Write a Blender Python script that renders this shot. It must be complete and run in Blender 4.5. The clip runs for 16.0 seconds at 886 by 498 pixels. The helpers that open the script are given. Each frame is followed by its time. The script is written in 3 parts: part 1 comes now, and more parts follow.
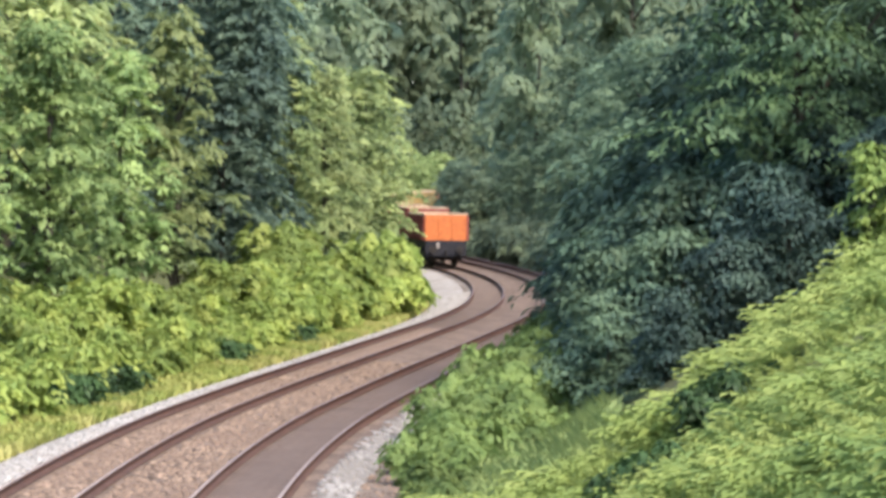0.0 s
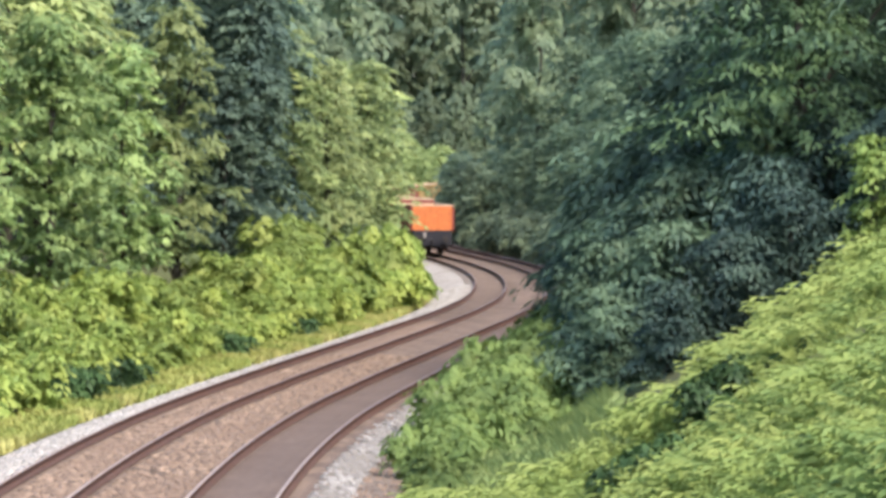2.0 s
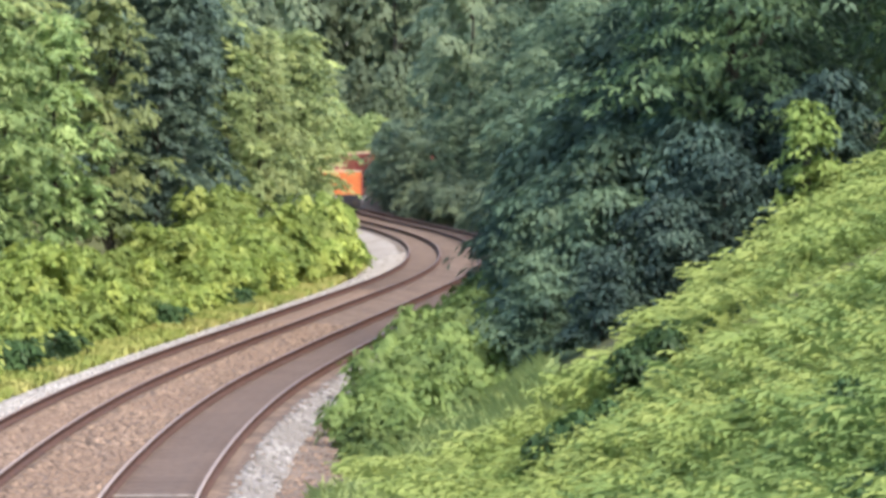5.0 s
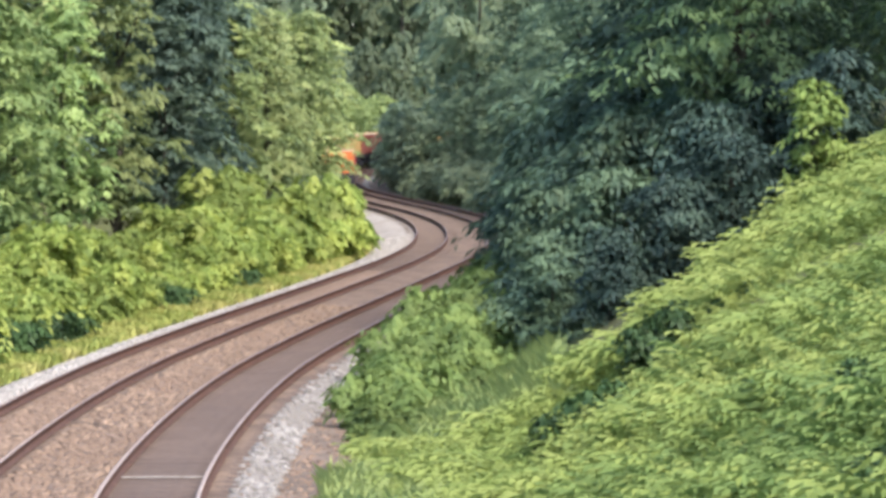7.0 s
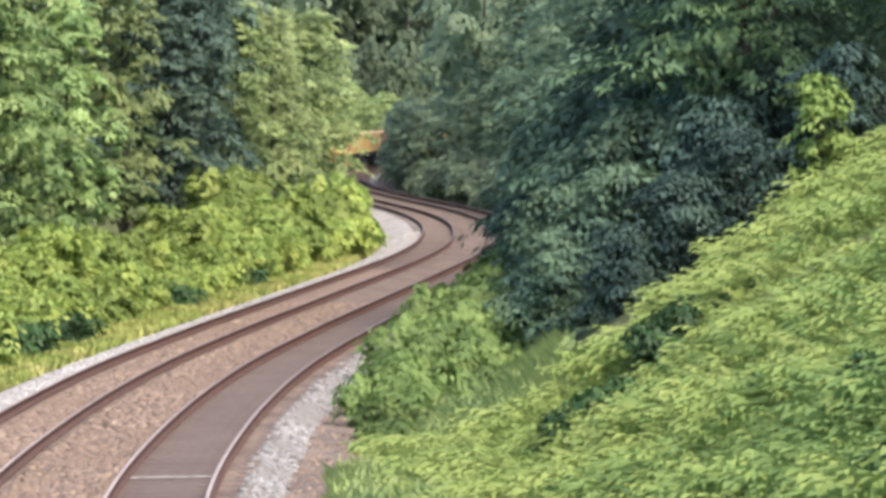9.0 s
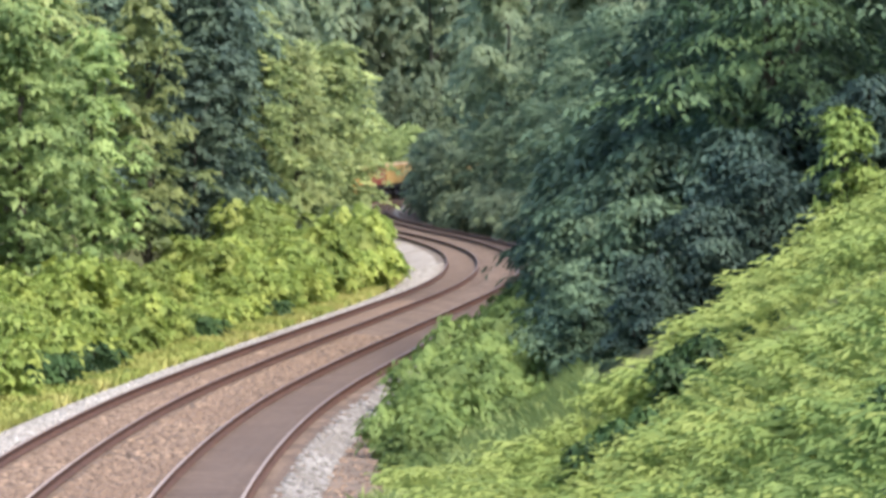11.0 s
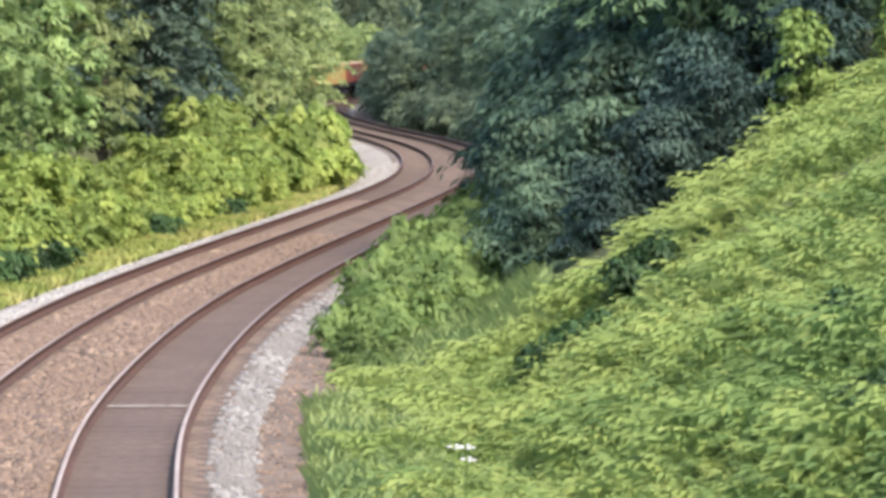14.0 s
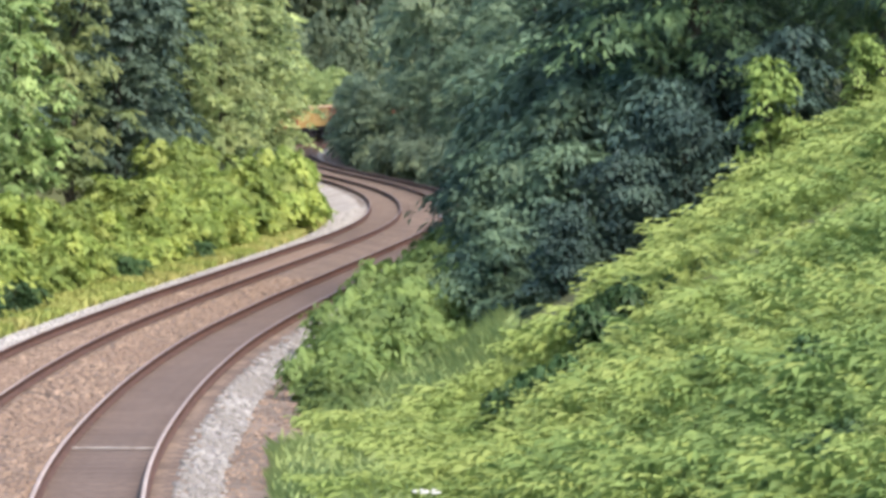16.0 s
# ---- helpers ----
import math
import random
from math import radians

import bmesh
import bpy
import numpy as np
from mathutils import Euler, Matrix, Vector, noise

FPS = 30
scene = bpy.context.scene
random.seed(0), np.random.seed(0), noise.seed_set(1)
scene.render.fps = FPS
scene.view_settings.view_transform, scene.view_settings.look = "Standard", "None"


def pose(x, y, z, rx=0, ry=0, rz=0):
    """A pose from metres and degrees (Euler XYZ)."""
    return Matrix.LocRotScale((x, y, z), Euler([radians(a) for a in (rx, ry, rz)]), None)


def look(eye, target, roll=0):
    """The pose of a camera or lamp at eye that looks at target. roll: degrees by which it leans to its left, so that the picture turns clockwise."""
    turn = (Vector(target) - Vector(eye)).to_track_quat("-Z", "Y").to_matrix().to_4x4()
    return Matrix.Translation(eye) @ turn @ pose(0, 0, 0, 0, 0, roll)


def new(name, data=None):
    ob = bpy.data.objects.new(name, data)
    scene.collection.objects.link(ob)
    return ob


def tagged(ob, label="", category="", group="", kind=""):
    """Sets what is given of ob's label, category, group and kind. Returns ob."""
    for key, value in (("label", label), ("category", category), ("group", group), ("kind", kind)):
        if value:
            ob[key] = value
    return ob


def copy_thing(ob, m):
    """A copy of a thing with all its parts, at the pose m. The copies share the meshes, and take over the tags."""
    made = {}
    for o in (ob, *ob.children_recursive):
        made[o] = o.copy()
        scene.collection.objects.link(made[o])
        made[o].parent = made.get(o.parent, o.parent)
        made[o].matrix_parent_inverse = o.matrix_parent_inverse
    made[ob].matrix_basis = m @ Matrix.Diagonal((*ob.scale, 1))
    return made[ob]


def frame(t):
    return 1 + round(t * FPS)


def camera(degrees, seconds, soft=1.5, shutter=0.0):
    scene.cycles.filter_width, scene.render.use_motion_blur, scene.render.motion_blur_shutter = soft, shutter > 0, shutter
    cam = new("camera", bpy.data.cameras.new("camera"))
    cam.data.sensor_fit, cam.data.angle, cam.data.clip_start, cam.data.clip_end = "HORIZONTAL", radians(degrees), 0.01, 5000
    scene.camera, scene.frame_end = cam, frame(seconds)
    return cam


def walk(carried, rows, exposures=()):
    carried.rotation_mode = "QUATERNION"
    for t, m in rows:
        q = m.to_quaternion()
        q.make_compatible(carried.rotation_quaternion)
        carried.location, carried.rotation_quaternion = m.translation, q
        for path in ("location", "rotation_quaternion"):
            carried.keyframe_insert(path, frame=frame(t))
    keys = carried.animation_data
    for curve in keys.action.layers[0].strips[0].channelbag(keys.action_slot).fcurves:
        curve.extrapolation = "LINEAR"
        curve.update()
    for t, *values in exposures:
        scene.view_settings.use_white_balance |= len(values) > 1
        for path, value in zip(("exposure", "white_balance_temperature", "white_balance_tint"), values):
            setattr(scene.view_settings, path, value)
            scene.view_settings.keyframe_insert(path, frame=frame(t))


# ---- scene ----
# A hand-held long lens over a railway cutting: the eye stays, the view turns.
EYE = 5.49
cam = camera(14.89, 16.0, soft=3.6)
TURNS = [  # seconds, pitch, roll, yaw
    (0.0, -1.1818, -0.4871, 1.3706), (0.5, -1.2305, -0.5358, 1.4749), (1.0, -1.276, -0.451, 1.4925), (1.5, -1.1847, -0.3543, 1.484),
    (2.0, -1.3028, -0.4074, 1.4016), (2.5, -1.571, -0.4545, 1.3415), (3.0, -1.6431, -0.624, 0.8892), (3.5, -1.6934, -0.5913, 0.0308),
    (4.0, -1.6555, -0.3653, 0.0695), (4.5, -1.7167, -0.0542, 0.098), (5.0, -1.8367, 0.081, 0.2709), (5.2, -2.0373, 0.118, 0.3202),
    (7.5, -2.2312, 0.2738, 0.3644), (8.0, -2.3299, 0.2342, 0.2511), (8.5, -2.3356, 0.405, 0.31), (9.0, -2.2032, 0.7945, 0.485),
    (9.2, -2.1506, 0.8371, 0.9158), (11.5, -1.564, 0.546, 0.8744), (12.0, -1.5229, 0.4266, 0.8973), (12.5, -1.6179, 0.2201, 0.8296),
    (13.0, -2.6971, -0.0789, 0.225), (13.5, -3.681, 0.0, 0.0), (14.0, -3.3604, 0.2167, 0.1486), (14.5, -2.6289, 0.1908, 0.2434),
    (15.0, -2.4132, -0.0847, 0.1489), (15.5, -2.5375, -0.1849, -0.135), (16.0, -2.6042, -0.3277, -0.376),
]
walk(cam, [(t, pose(0, 0, EYE, 90 + p, r, y)) for t, p, r, y in TURNS])

# ---- daylight: hazy high sun from behind the camera's right ----
SUN_FROM = Vector((0.55, -0.66, 1.05)).normalized()
world = bpy.data.worlds.new("sky")
scene.world = world
world.use_nodes = True
wn = world.node_tree
sky = wn.nodes.new("ShaderNodeTexSky")
sky.sky_type, sky.sun_disc = "NISHITA", False
sky.sun_elevation = math.asin(SUN_FROM.z)
sky.sun_rotation = math.atan2(SUN_FROM.x, SUN_FROM.y)
sky.air_density, sky.dust_density = 1.0, 1.5
wn.links.new(sky.outputs[0], wn.nodes["Background"].inputs[0])
wn.nodes["Background"].inputs[1].default_value = 0.15
lamp = bpy.data.lights.new("sun", "SUN")
lamp.energy, lamp.angle, lamp.color = 2.0, radians(10.0), (1.0, 0.89, 0.79)
sun = new("sun", lamp)
sun.matrix_basis = look(SUN_FROM * 200, (0, 0, 0))
scene.view_settings.exposure = 1.8

# ---- the line: middle between the two tracks, x and rise by y ----
KY = np.array([-60, 0, 20, 38, 50, 62, 75, 90, 105, 120, 135, 150, 165, 185, 205, 225, 250, 275, 300, 322, 345, 370, 395, 430], float)
KX = np.array([2.0, -2.4, -4.0, -5.6, -6.43, -6.6, -6.25, -5.16, -3.75, -2.32, -0.98, -0.11, 0.06, -0.56, -2.2, -4.55, -7.85, -10.7, -12.2, -12.2, -10.6, -7.4, -2.4, 7.0])
KM = np.gradient(KX, KY)


def mid(y):
    y = np.clip(np.asarray(y, float), KY[0], KY[-1])
    i = np.clip(np.searchsorted(KY, y) - 1, 0, len(KY) - 2)
    h = KY[i + 1] - KY[i]
    t = (y - KY[i]) / h
    return (2*t**3 - 3*t**2 + 1) * KX[i] + (t**3 - 2*t**2 + t) * h * KM[i] + (3*t**2 - 2*t**3) * KX[i + 1] + (t**3 - t**2) * h * KM[i + 1]


def slope(y):
    return (mid(np.asarray(y, float) + 0.5) - mid(np.asarray(y, float) - 0.5))


def rise(y):
    u = np.maximum(0, np.minimum(np.asarray(y, float), 600) - 225)
    return 0.0057 * u * u / (u + 30)


def along(y, d, z=0.0):
    """A point at y on the line's middle, moved d metres to the right of it."""
    s = slope(y)
    n = np.sqrt(1 + s * s)
    return np.stack([mid(y) + d / n, y - d * s / n, rise(y) + z + 0 * y], -1)


def ground_z(x, y):
    x, y = np.asarray(x, float), np.asarray(y, float)
    d = (x - mid(y)) / np.sqrt(1 + slope(y) ** 2)
    right = np.interp(d, [5.0, 7.2, 19.0, 90.0], [0, 0.28, 6.9, 14.0])
    right = right - 0.6 * np.exp(-((y - 56.3 - 0.35 * (d - 9)) / 1.3) ** 2) * np.clip((d - 7.4) / 0.8, 0, 1)
    left = np.where(d < -7.0, 0.30 * (np.minimum(-d, 40) - 7.0), 0)
    wave = 0.12 * np.sin(x * 0.9 + y * 0.31) * np.sin(y * 0.53 - x * 0.2) * np.clip((np.abs(d) - 4.5) / 2, 0, 1)
    return rise(y) - 0.55 + right + left + wave


# ---- materials ----
def material(name, build, rough=0.85, metal=0.0, bump=0.0, bump_scale=20.0, spec=0.3):
    m = bpy.data.materials.new(name)
    m.use_nodes = True
    t = m.node_tree
    b = t.nodes["Principled BSDF"]
    b.inputs["Roughness"].default_value, b.inputs["Metallic"].default_value = rough, metal
    b.inputs["Specular IOR Level"].default_value = spec
    t.links.new(build(t), b.inputs["Base Color"])
    if bump:
        n = t.nodes.new("ShaderNodeTexNoise")
        n.inputs["Scale"].default_value, n.inputs["Detail"].default_value = bump_scale, 5
        k = t.nodes.new("ShaderNodeBump")
        k.inputs["Strength"].default_value, k.inputs["Distance"].default_value = bump, 0.05
        co = t.nodes.new("ShaderNodeTexCoord")
        t.links.new(co.outputs["Object"], n.inputs["Vector"])
        t.links.new(n.outputs[0], k.inputs["Height"])
        t.links.new(k.outputs[0], b.inputs["Normal"])
    return m


def mix(t, fac, a, b):
    m = t.nodes.new("ShaderNodeMix")
    m.data_type = "RGBA"
    for i, v in ((0, fac), (6, a), (7, b)):
        if hasattr(v, "links"):
            t.links.new(v, m.inputs[i])
        else:
            m.inputs[i].default_value = (*v, 1) if i else v
    return m.outputs[2]


def mottle(t, scale, lo=0.35, hi=0.65, detail=4.0):
    n, r, co = t.nodes.new("ShaderNodeTexNoise"), t.nodes.new("ShaderNodeMapRange"), t.nodes.new("ShaderNodeTexCoord")
    n.inputs["Scale"].default_value, n.inputs["Detail"].default_value = scale, detail
    r.inputs[1].default_value, r.inputs[2].default_value = lo, hi
    t.links.new(co.outputs["Object"], n.inputs["Vector"])
    t.links.new(n.outputs[0], r.inputs[0])
    return r.outputs[0]


def two(a, b, scale, c=None, fine=40.0, **kw):
    def build(t):
        out = mix(t, mottle(t, scale), a, b)
        return mix(t, mottle(t, fine, 0.45, 0.75), out, c) if c else out
    return build


def leafy(name, dark, mid_c, light, rough=0.55, glow=0.35, patch=0.35):
    """Foliage: tint by leaf, by plant and by patch; light passes through the blades."""
    def build(t):
        isl, ob = t.nodes.new("ShaderNodeNewGeometry"), t.nodes.new("ShaderNodeObjectInfo")
        a = mix(t, isl.outputs["Random Per Island"], dark, mid_c)
        a = mix(t, mottle(t, patch, 0.42, 0.62), a, light)
        k = t.nodes.new("ShaderNodeHueSaturation")
        r = t.nodes.new("ShaderNodeMapRange")
        r.inputs[3].default_value, r.inputs[4].default_value = 0.72, 1.22
        t.links.new(ob.outputs["Random"], r.inputs[0])
        t.links.new(r.outputs[0], k.inputs["Value"])
        t.links.new(a, k.inputs["Color"])
        return k.outputs[0]
    m = material(name, build, rough, spec=0.25)
    t = m.node_tree
    b, out = t.nodes["Principled BSDF"], t.nodes["Material Output"]
    tr, mx = t.nodes.new("ShaderNodeBsdfTranslucent"), t.nodes.new("ShaderNodeMixShader")
    t.links.new(b.inputs["Base Color"].links[0].from_socket, tr.inputs[0])
    mx.inputs[0].default_value = glow
    t.links.new(b.outputs[0], mx.inputs[1])
    t.links.new(tr.outputs[0], mx.inputs[2])
    t.links.new(mx.outputs[0], out.inputs[0])
    return m


M_EARTH = material("leaf_litter", two((0.05, 0.045, 0.02), (0.09, 0.10, 0.03), 0.6, (0.04, 0.06, 0.02)), 0.95, bump=0.5)
M_BALLAST = material("brown_ballast", two((0.105, 0.073, 0.054), (0.195, 0.136, 0.098), 0.8, (0.08, 0.056, 0.043), 4.0), 0.95, bump=0.8, bump_scale=14)
M_PALE = material("pale_ballast", two((0.26, 0.225, 0.195), (0.37, 0.345, 0.315), 0.5, (0.205, 0.175, 0.15), 5.0), 0.95, bump=0.8, bump_scale=14)
M_GREY = material("grey_ballast", two((0.16, 0.14, 0.12), (0.27, 0.25, 0.23), 0.7, (0.12, 0.10, 0.088), 4.0), 0.95, bump=0.8, bump_scale=12)
M_BED = material("oily_ballast", two((0.088, 0.06, 0.046), (0.128, 0.088, 0.066), 0.5, (0.062, 0.043, 0.034), 5.0), 0.95, bump=0.8, bump_scale=12)
M_CESS = material("trampled_cess", two((0.105, 0.078, 0.06), (0.165, 0.125, 0.098), 0.9, (0.075, 0.057, 0.045), 3.0), 0.95, bump=0.8, bump_scale=10)
M_RUST = material("rusty_rail", two((0.075, 0.037, 0.027), (0.105, 0.052, 0.037), 2.0, (0.05, 0.028, 0.021)), 0.75, bump=0.2)
def head_tone(t):
    """Rail head: paler up to y = 50, blending to darker brown by y = 78."""
    co, sp, r = t.nodes.new("ShaderNodeTexCoord"), t.nodes.new("ShaderNodeSeparateXYZ"), t.nodes.new("ShaderNodeMapRange")
    r.inputs[1].default_value, r.inputs[2].default_value = 50.0, 78.0
    t.links.new(co.outputs["Object"], sp.inputs[0])
    t.links.new(sp.outputs[1], r.inputs[0])
    return mix(t, r.outputs[0], mix(t, mottle(t, 1.0), (0.36, 0.28, 0.23), (0.29, 0.22, 0.18)), mix(t, mottle(t, 1.5), (0.11, 0.075, 0.06), (0.16, 0.11, 0.09)))


M_STEEL = material("worn_rail_top", head_tone, 0.55, 0.1)
M_SLEEPER = material("weathered_sleeper", two((0.09, 0.062, 0.048), (0.128, 0.088, 0.067), 0.5, (0.068, 0.047, 0.037), 6.0), 0.9, bump=0.3)
M_SLEEPER_B = material("dusty_sleeper", two((0.14, 0.096, 0.071), (0.205, 0.142, 0.102), 2.0, (0.105, 0.073, 0.055)), 0.9, bump=0.3)
M_BARK = material("bark", two((0.045, 0.038, 0.03), (0.075, 0.065, 0.05), 3.0, (0.03, 0.035, 0.02), 12.0), 0.95, bump=0.6, bump_scale=12)
M_ORANGE = material("orange_paint", two((0.55, 0.165, 0.05), (0.49, 0.145, 0.045), 1.2, (0.38, 0.115, 0.04), 4.0), 0.5)
M_MAROON = material("maroon_paint", two((0.20, 0.045, 0.04), (0.26, 0.06, 0.045), 1.2, (0.14, 0.04, 0.035), 6.0), 0.6)
M_RED = material("red_paint", two((0.24, 0.072, 0.05), (0.20, 0.06, 0.045), 1.2, (0.15, 0.05, 0.04), 4.0), 0.6)
M_YELLOW = material("yellow_paint", two((0.43, 0.30, 0.11), (0.36, 0.245, 0.095), 1.2, (0.27, 0.17, 0.075), 3.0), 0.55)
M_CREAM = material("cream_capping", two((0.52, 0.38, 0.25), (0.58, 0.44, 0.30), 2.0, (0.42, 0.28, 0.17), 8.0), 0.6)
M_FRAME = material("black_underframe", two((0.011, 0.012, 0.018), (0.018, 0.018, 0.025), 2.0, (0.03, 0.026, 0.026), 8.0), 0.7)
M_WHEEL = material("dark_wheel_steel", two((0.03, 0.026, 0.024), (0.05, 0.042, 0.038), 2.0), 0.6, 0.4)
M_WHITE = material("pale_panel", two((0.55, 0.52, 0.46), (0.62, 0.6, 0.55), 5.0), 0.6)
M_DIRT = material("dusty_load", two((0.10, 0.08, 0.06), (0.15, 0.12, 0.09), 2.0), 0.95, bump=0.5)
L_FERN = leafy("bracken_leaf", (0.195, 0.265, 0.068), (0.265, 0.34, 0.09), (0.315, 0.375, 0.108), 0.65, 0.4, 0.5)
L_FERN_B = leafy("bracken_leaf_deep", (0.115, 0.185, 0.055), (0.185, 0.265, 0.075), (0.23, 0.305, 0.088), 0.65, 0.4, 0.4)
L_SOFT = leafy("slope_grass", (0.15, 0.21, 0.075), (0.22, 0.28, 0.10), (0.26, 0.31, 0.11), 0.7, 0.35, 0.4)
# shade of gaps and hollows in the growth is put into this leaf colour
L_GAP = leafy("gap_shade_leaf", (0.022, 0.05, 0.02), (0.042, 0.085, 0.027), (0.06, 0.11, 0.032), 0.6, 0.25, 0.5)
L_SHRUB = leafy("shrub_leaf", (0.105, 0.16, 0.05), (0.16, 0.23, 0.068), (0.205, 0.27, 0.08), 0.65, 0.4, 0.6)
L_BUSH = leafy("bramble_leaf", (0.17, 0.24, 0.06), (0.28, 0.365, 0.09), (0.375, 0.435, 0.112), 0.6, 0.42, 0.6)
L_LEFT = leafy("woodland_leaf", (0.165, 0.22, 0.10), (0.28, 0.355, 0.145), (0.395, 0.455, 0.185), 0.6, 0.5, 0.4)
L_LEFT_B = leafy("ash_leaf", (0.135, 0.215, 0.09), (0.235, 0.335, 0.125), (0.31, 0.405, 0.15), 0.6, 0.45, 0.5)
# shade and a bluish haze are mixed into this leaf colour
L_DARK = leafy("shaded_hazy_oak_leaf", (0.08, 0.135, 0.095), (0.14, 0.205, 0.125), (0.195, 0.265, 0.15), 0.6, 0.45, 0.4)
L_HORN = leafy("hornbeam_leaf", (0.06, 0.11, 0.068), (0.12, 0.195, 0.096), (0.19, 0.285, 0.122), 0.6, 0.38, 0.5)
# deep shade below the crowns is put into this leaf colour
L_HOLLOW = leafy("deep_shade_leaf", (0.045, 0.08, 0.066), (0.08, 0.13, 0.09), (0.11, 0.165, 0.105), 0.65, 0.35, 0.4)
# half-shaded copy between L_HOLLOW and L_HORN; the shade is in the colour
L_MID = leafy("half_shade_leaf", (0.048, 0.086, 0.064), (0.09, 0.145, 0.09), (0.135, 0.20, 0.112), 0.65, 0.35, 0.5)
# shade inside the left wood is painted into this leaf colour
L_SHADE = leafy("wood_shade_leaf", (0.065, 0.105, 0.088), (0.105, 0.16, 0.115), (0.145, 0.205, 0.13), 0.65, 0.4, 0.4)
# darkest copy: shade under the overhanging canopy put into the leaf colour
L_DEEP = leafy("canopy_shade_leaf", (0.026, 0.05, 0.046), (0.048, 0.084, 0.064), (0.07, 0.112, 0.077), 0.65, 0.2, 0.4)
# distance haze painted in: pale, greyed leaf colour with extra translucency
L_FAR = leafy("haze_tinted_leaf", (0.165, 0.225, 0.15), (0.22, 0.285, 0.18), (0.265, 0.325, 0.19), 0.7, 0.6, 0.2)
L_YEL = leafy("yellowish_leaf", (0.11, 0.165, 0.042), (0.17, 0.235, 0.06), (0.225, 0.28, 0.075), 0.65, 0.3, 0.5)
L_PALE = leafy("pale_young_leaf", (0.20, 0.27, 0.11), (0.25, 0.33, 0.13), (0.29, 0.36, 0.14), 0.65, 0.5, 0.3)
L_GRASS = leafy("verge_grass", (0.21, 0.26, 0.065), (0.31, 0.33, 0.085), (0.38, 0.36, 0.12), 0.7, 0.3, 0.4)


def pebbly(a, b, c):
    def build(t):
        return mix(t, mottle(t, 0.4), mix(t, t.nodes.new("ShaderNodeNewGeometry").outputs["Random Per Island"], a, b), c)
    return build


M_STONES = material("mixed_brown_stones", pebbly((0.07, 0.05, 0.038), (0.29, 0.205, 0.147), (0.16, 0.11, 0.08)), 0.95)
M_STONES_B = material("mixed_pale_stones", pebbly((0.16, 0.14, 0.125), (0.40, 0.38, 0.35), (0.28, 0.26, 0.235)), 0.95)
M_STONES_C = material("mixed_grey_stones", pebbly((0.08, 0.07, 0.062), (0.30, 0.285, 0.265), (0.17, 0.155, 0.14)), 0.95)


# ---- mesh helpers ----
def quick(name, verts, quads, mats=(), index=None, smooth=False):
    me = bpy.data.meshes.new(name)
    v, q = np.asarray(verts, np.float32).reshape(-1, 3), np.asarray(quads, np.int32).reshape(-1, 4)
    me.vertices.add(len(v))
    me.vertices.foreach_set("co", v.ravel())
    me.loops.add(q.size)
    me.loops.foreach_set("vertex_index", q.ravel())
    me.polygons.add(len(q))
    me.polygons.foreach_set("loop_start", np.arange(0, q.size, 4, dtype=np.int32))
    for m in (mats if isinstance(mats, (list, tuple)) else [mats]):
        me.materials.append(m)
    if index is not None:
        me.polygons.foreach_set("material_index", np.asarray(index, np.int32))
    if smooth:
        me.polygons.foreach_set("use_smooth", np.ones(len(q), bool))
    me.update(calc_edges=True)
    me.validate()
    return me


def stuff(name, me, label, category):
    return tagged(new(name, me), label, category, kind="stuff")


def empty(name, label, category, group="", kind=""):
    return tagged(new(name), label, category, group, kind)


def put(name, me, parent, label=""):
    ob = new(name, me)
    ob.parent = parent
    return tagged(ob, label)


def part(name, bm, mat, parent, label="", smooth=False):
    me = bpy.data.meshes.new(name)
    bm.to_mesh(me)
    bm.free()
    me.materials.append(mat)
    if smooth:
        me.polygons.foreach_set("use_smooth", np.ones(len(me.polygons), bool))
    return put(name, me, parent, label)


def box(bm, x0, x1, y0, y1, z0, z1, bevel=0.0):
    r = bmesh.ops.create_cube(bm, size=1.0, matrix=Matrix.Translation(((x0 + x1) / 2, (y0 + y1) / 2, (z0 + z1) / 2)) @ Matrix.Diagonal((x1 - x0, y1 - y0, z1 - z0, 1)))
    if bevel:
        bmesh.ops.bevel(bm, geom=list({e for v in r["verts"] for e in v.link_edges}), offset=bevel, segments=1, affect="EDGES")
    return bm


def rod(bm, p, q, r0, r1, seg=8):
    p, q = Vector(p), Vector(q)
    m = Matrix.Translation((p + q) / 2) @ (q - p).to_track_quat("Z", "Y").to_matrix().to_4x4()
    bmesh.ops.create_cone(bm, cap_ends=True, segments=seg, radius1=r0, radius2=r1, depth=(q - p).length, matrix=m)
    return bm


def strip(name, ys, profile, mats, index):
    """A sheet along the line; profile: rows of (d, z)."""
    P = np.array([along(ys, d, z) for d, z in profile])
    n, k = len(ys), len(profile)
    i, j = np.meshgrid(np.arange(k - 1), np.arange(n - 1), indexing="ij")
    q = np.stack([i * n + j, (i + 1) * n + j, (i + 1) * n + j + 1, i * n + j + 1], -1).reshape(-1, 4)
    return quick(name, P, q, mats, np.repeat(index, n - 1), smooth=False)


rng = np.random.default_rng(7)

# ---- ground ----
gx = np.unique(np.concatenate([-np.geomspace(30, 3000, 22), np.arange(-30, 32, 0.8), np.geomspace(32, 3000, 22)]))
gy = np.unique(np.concatenate([-np.geomspace(60, 3000, 12), np.arange(-60, 0, 5), np.arange(0, 440, 1.5), np.geomspace(440, 4500, 22)]))
X, Y = np.meshgrid(gx, gy)
i, j = np.meshgrid(np.arange(len(gx) - 1), np.arange(len(gy) - 1))
a = j * len(gx) + i
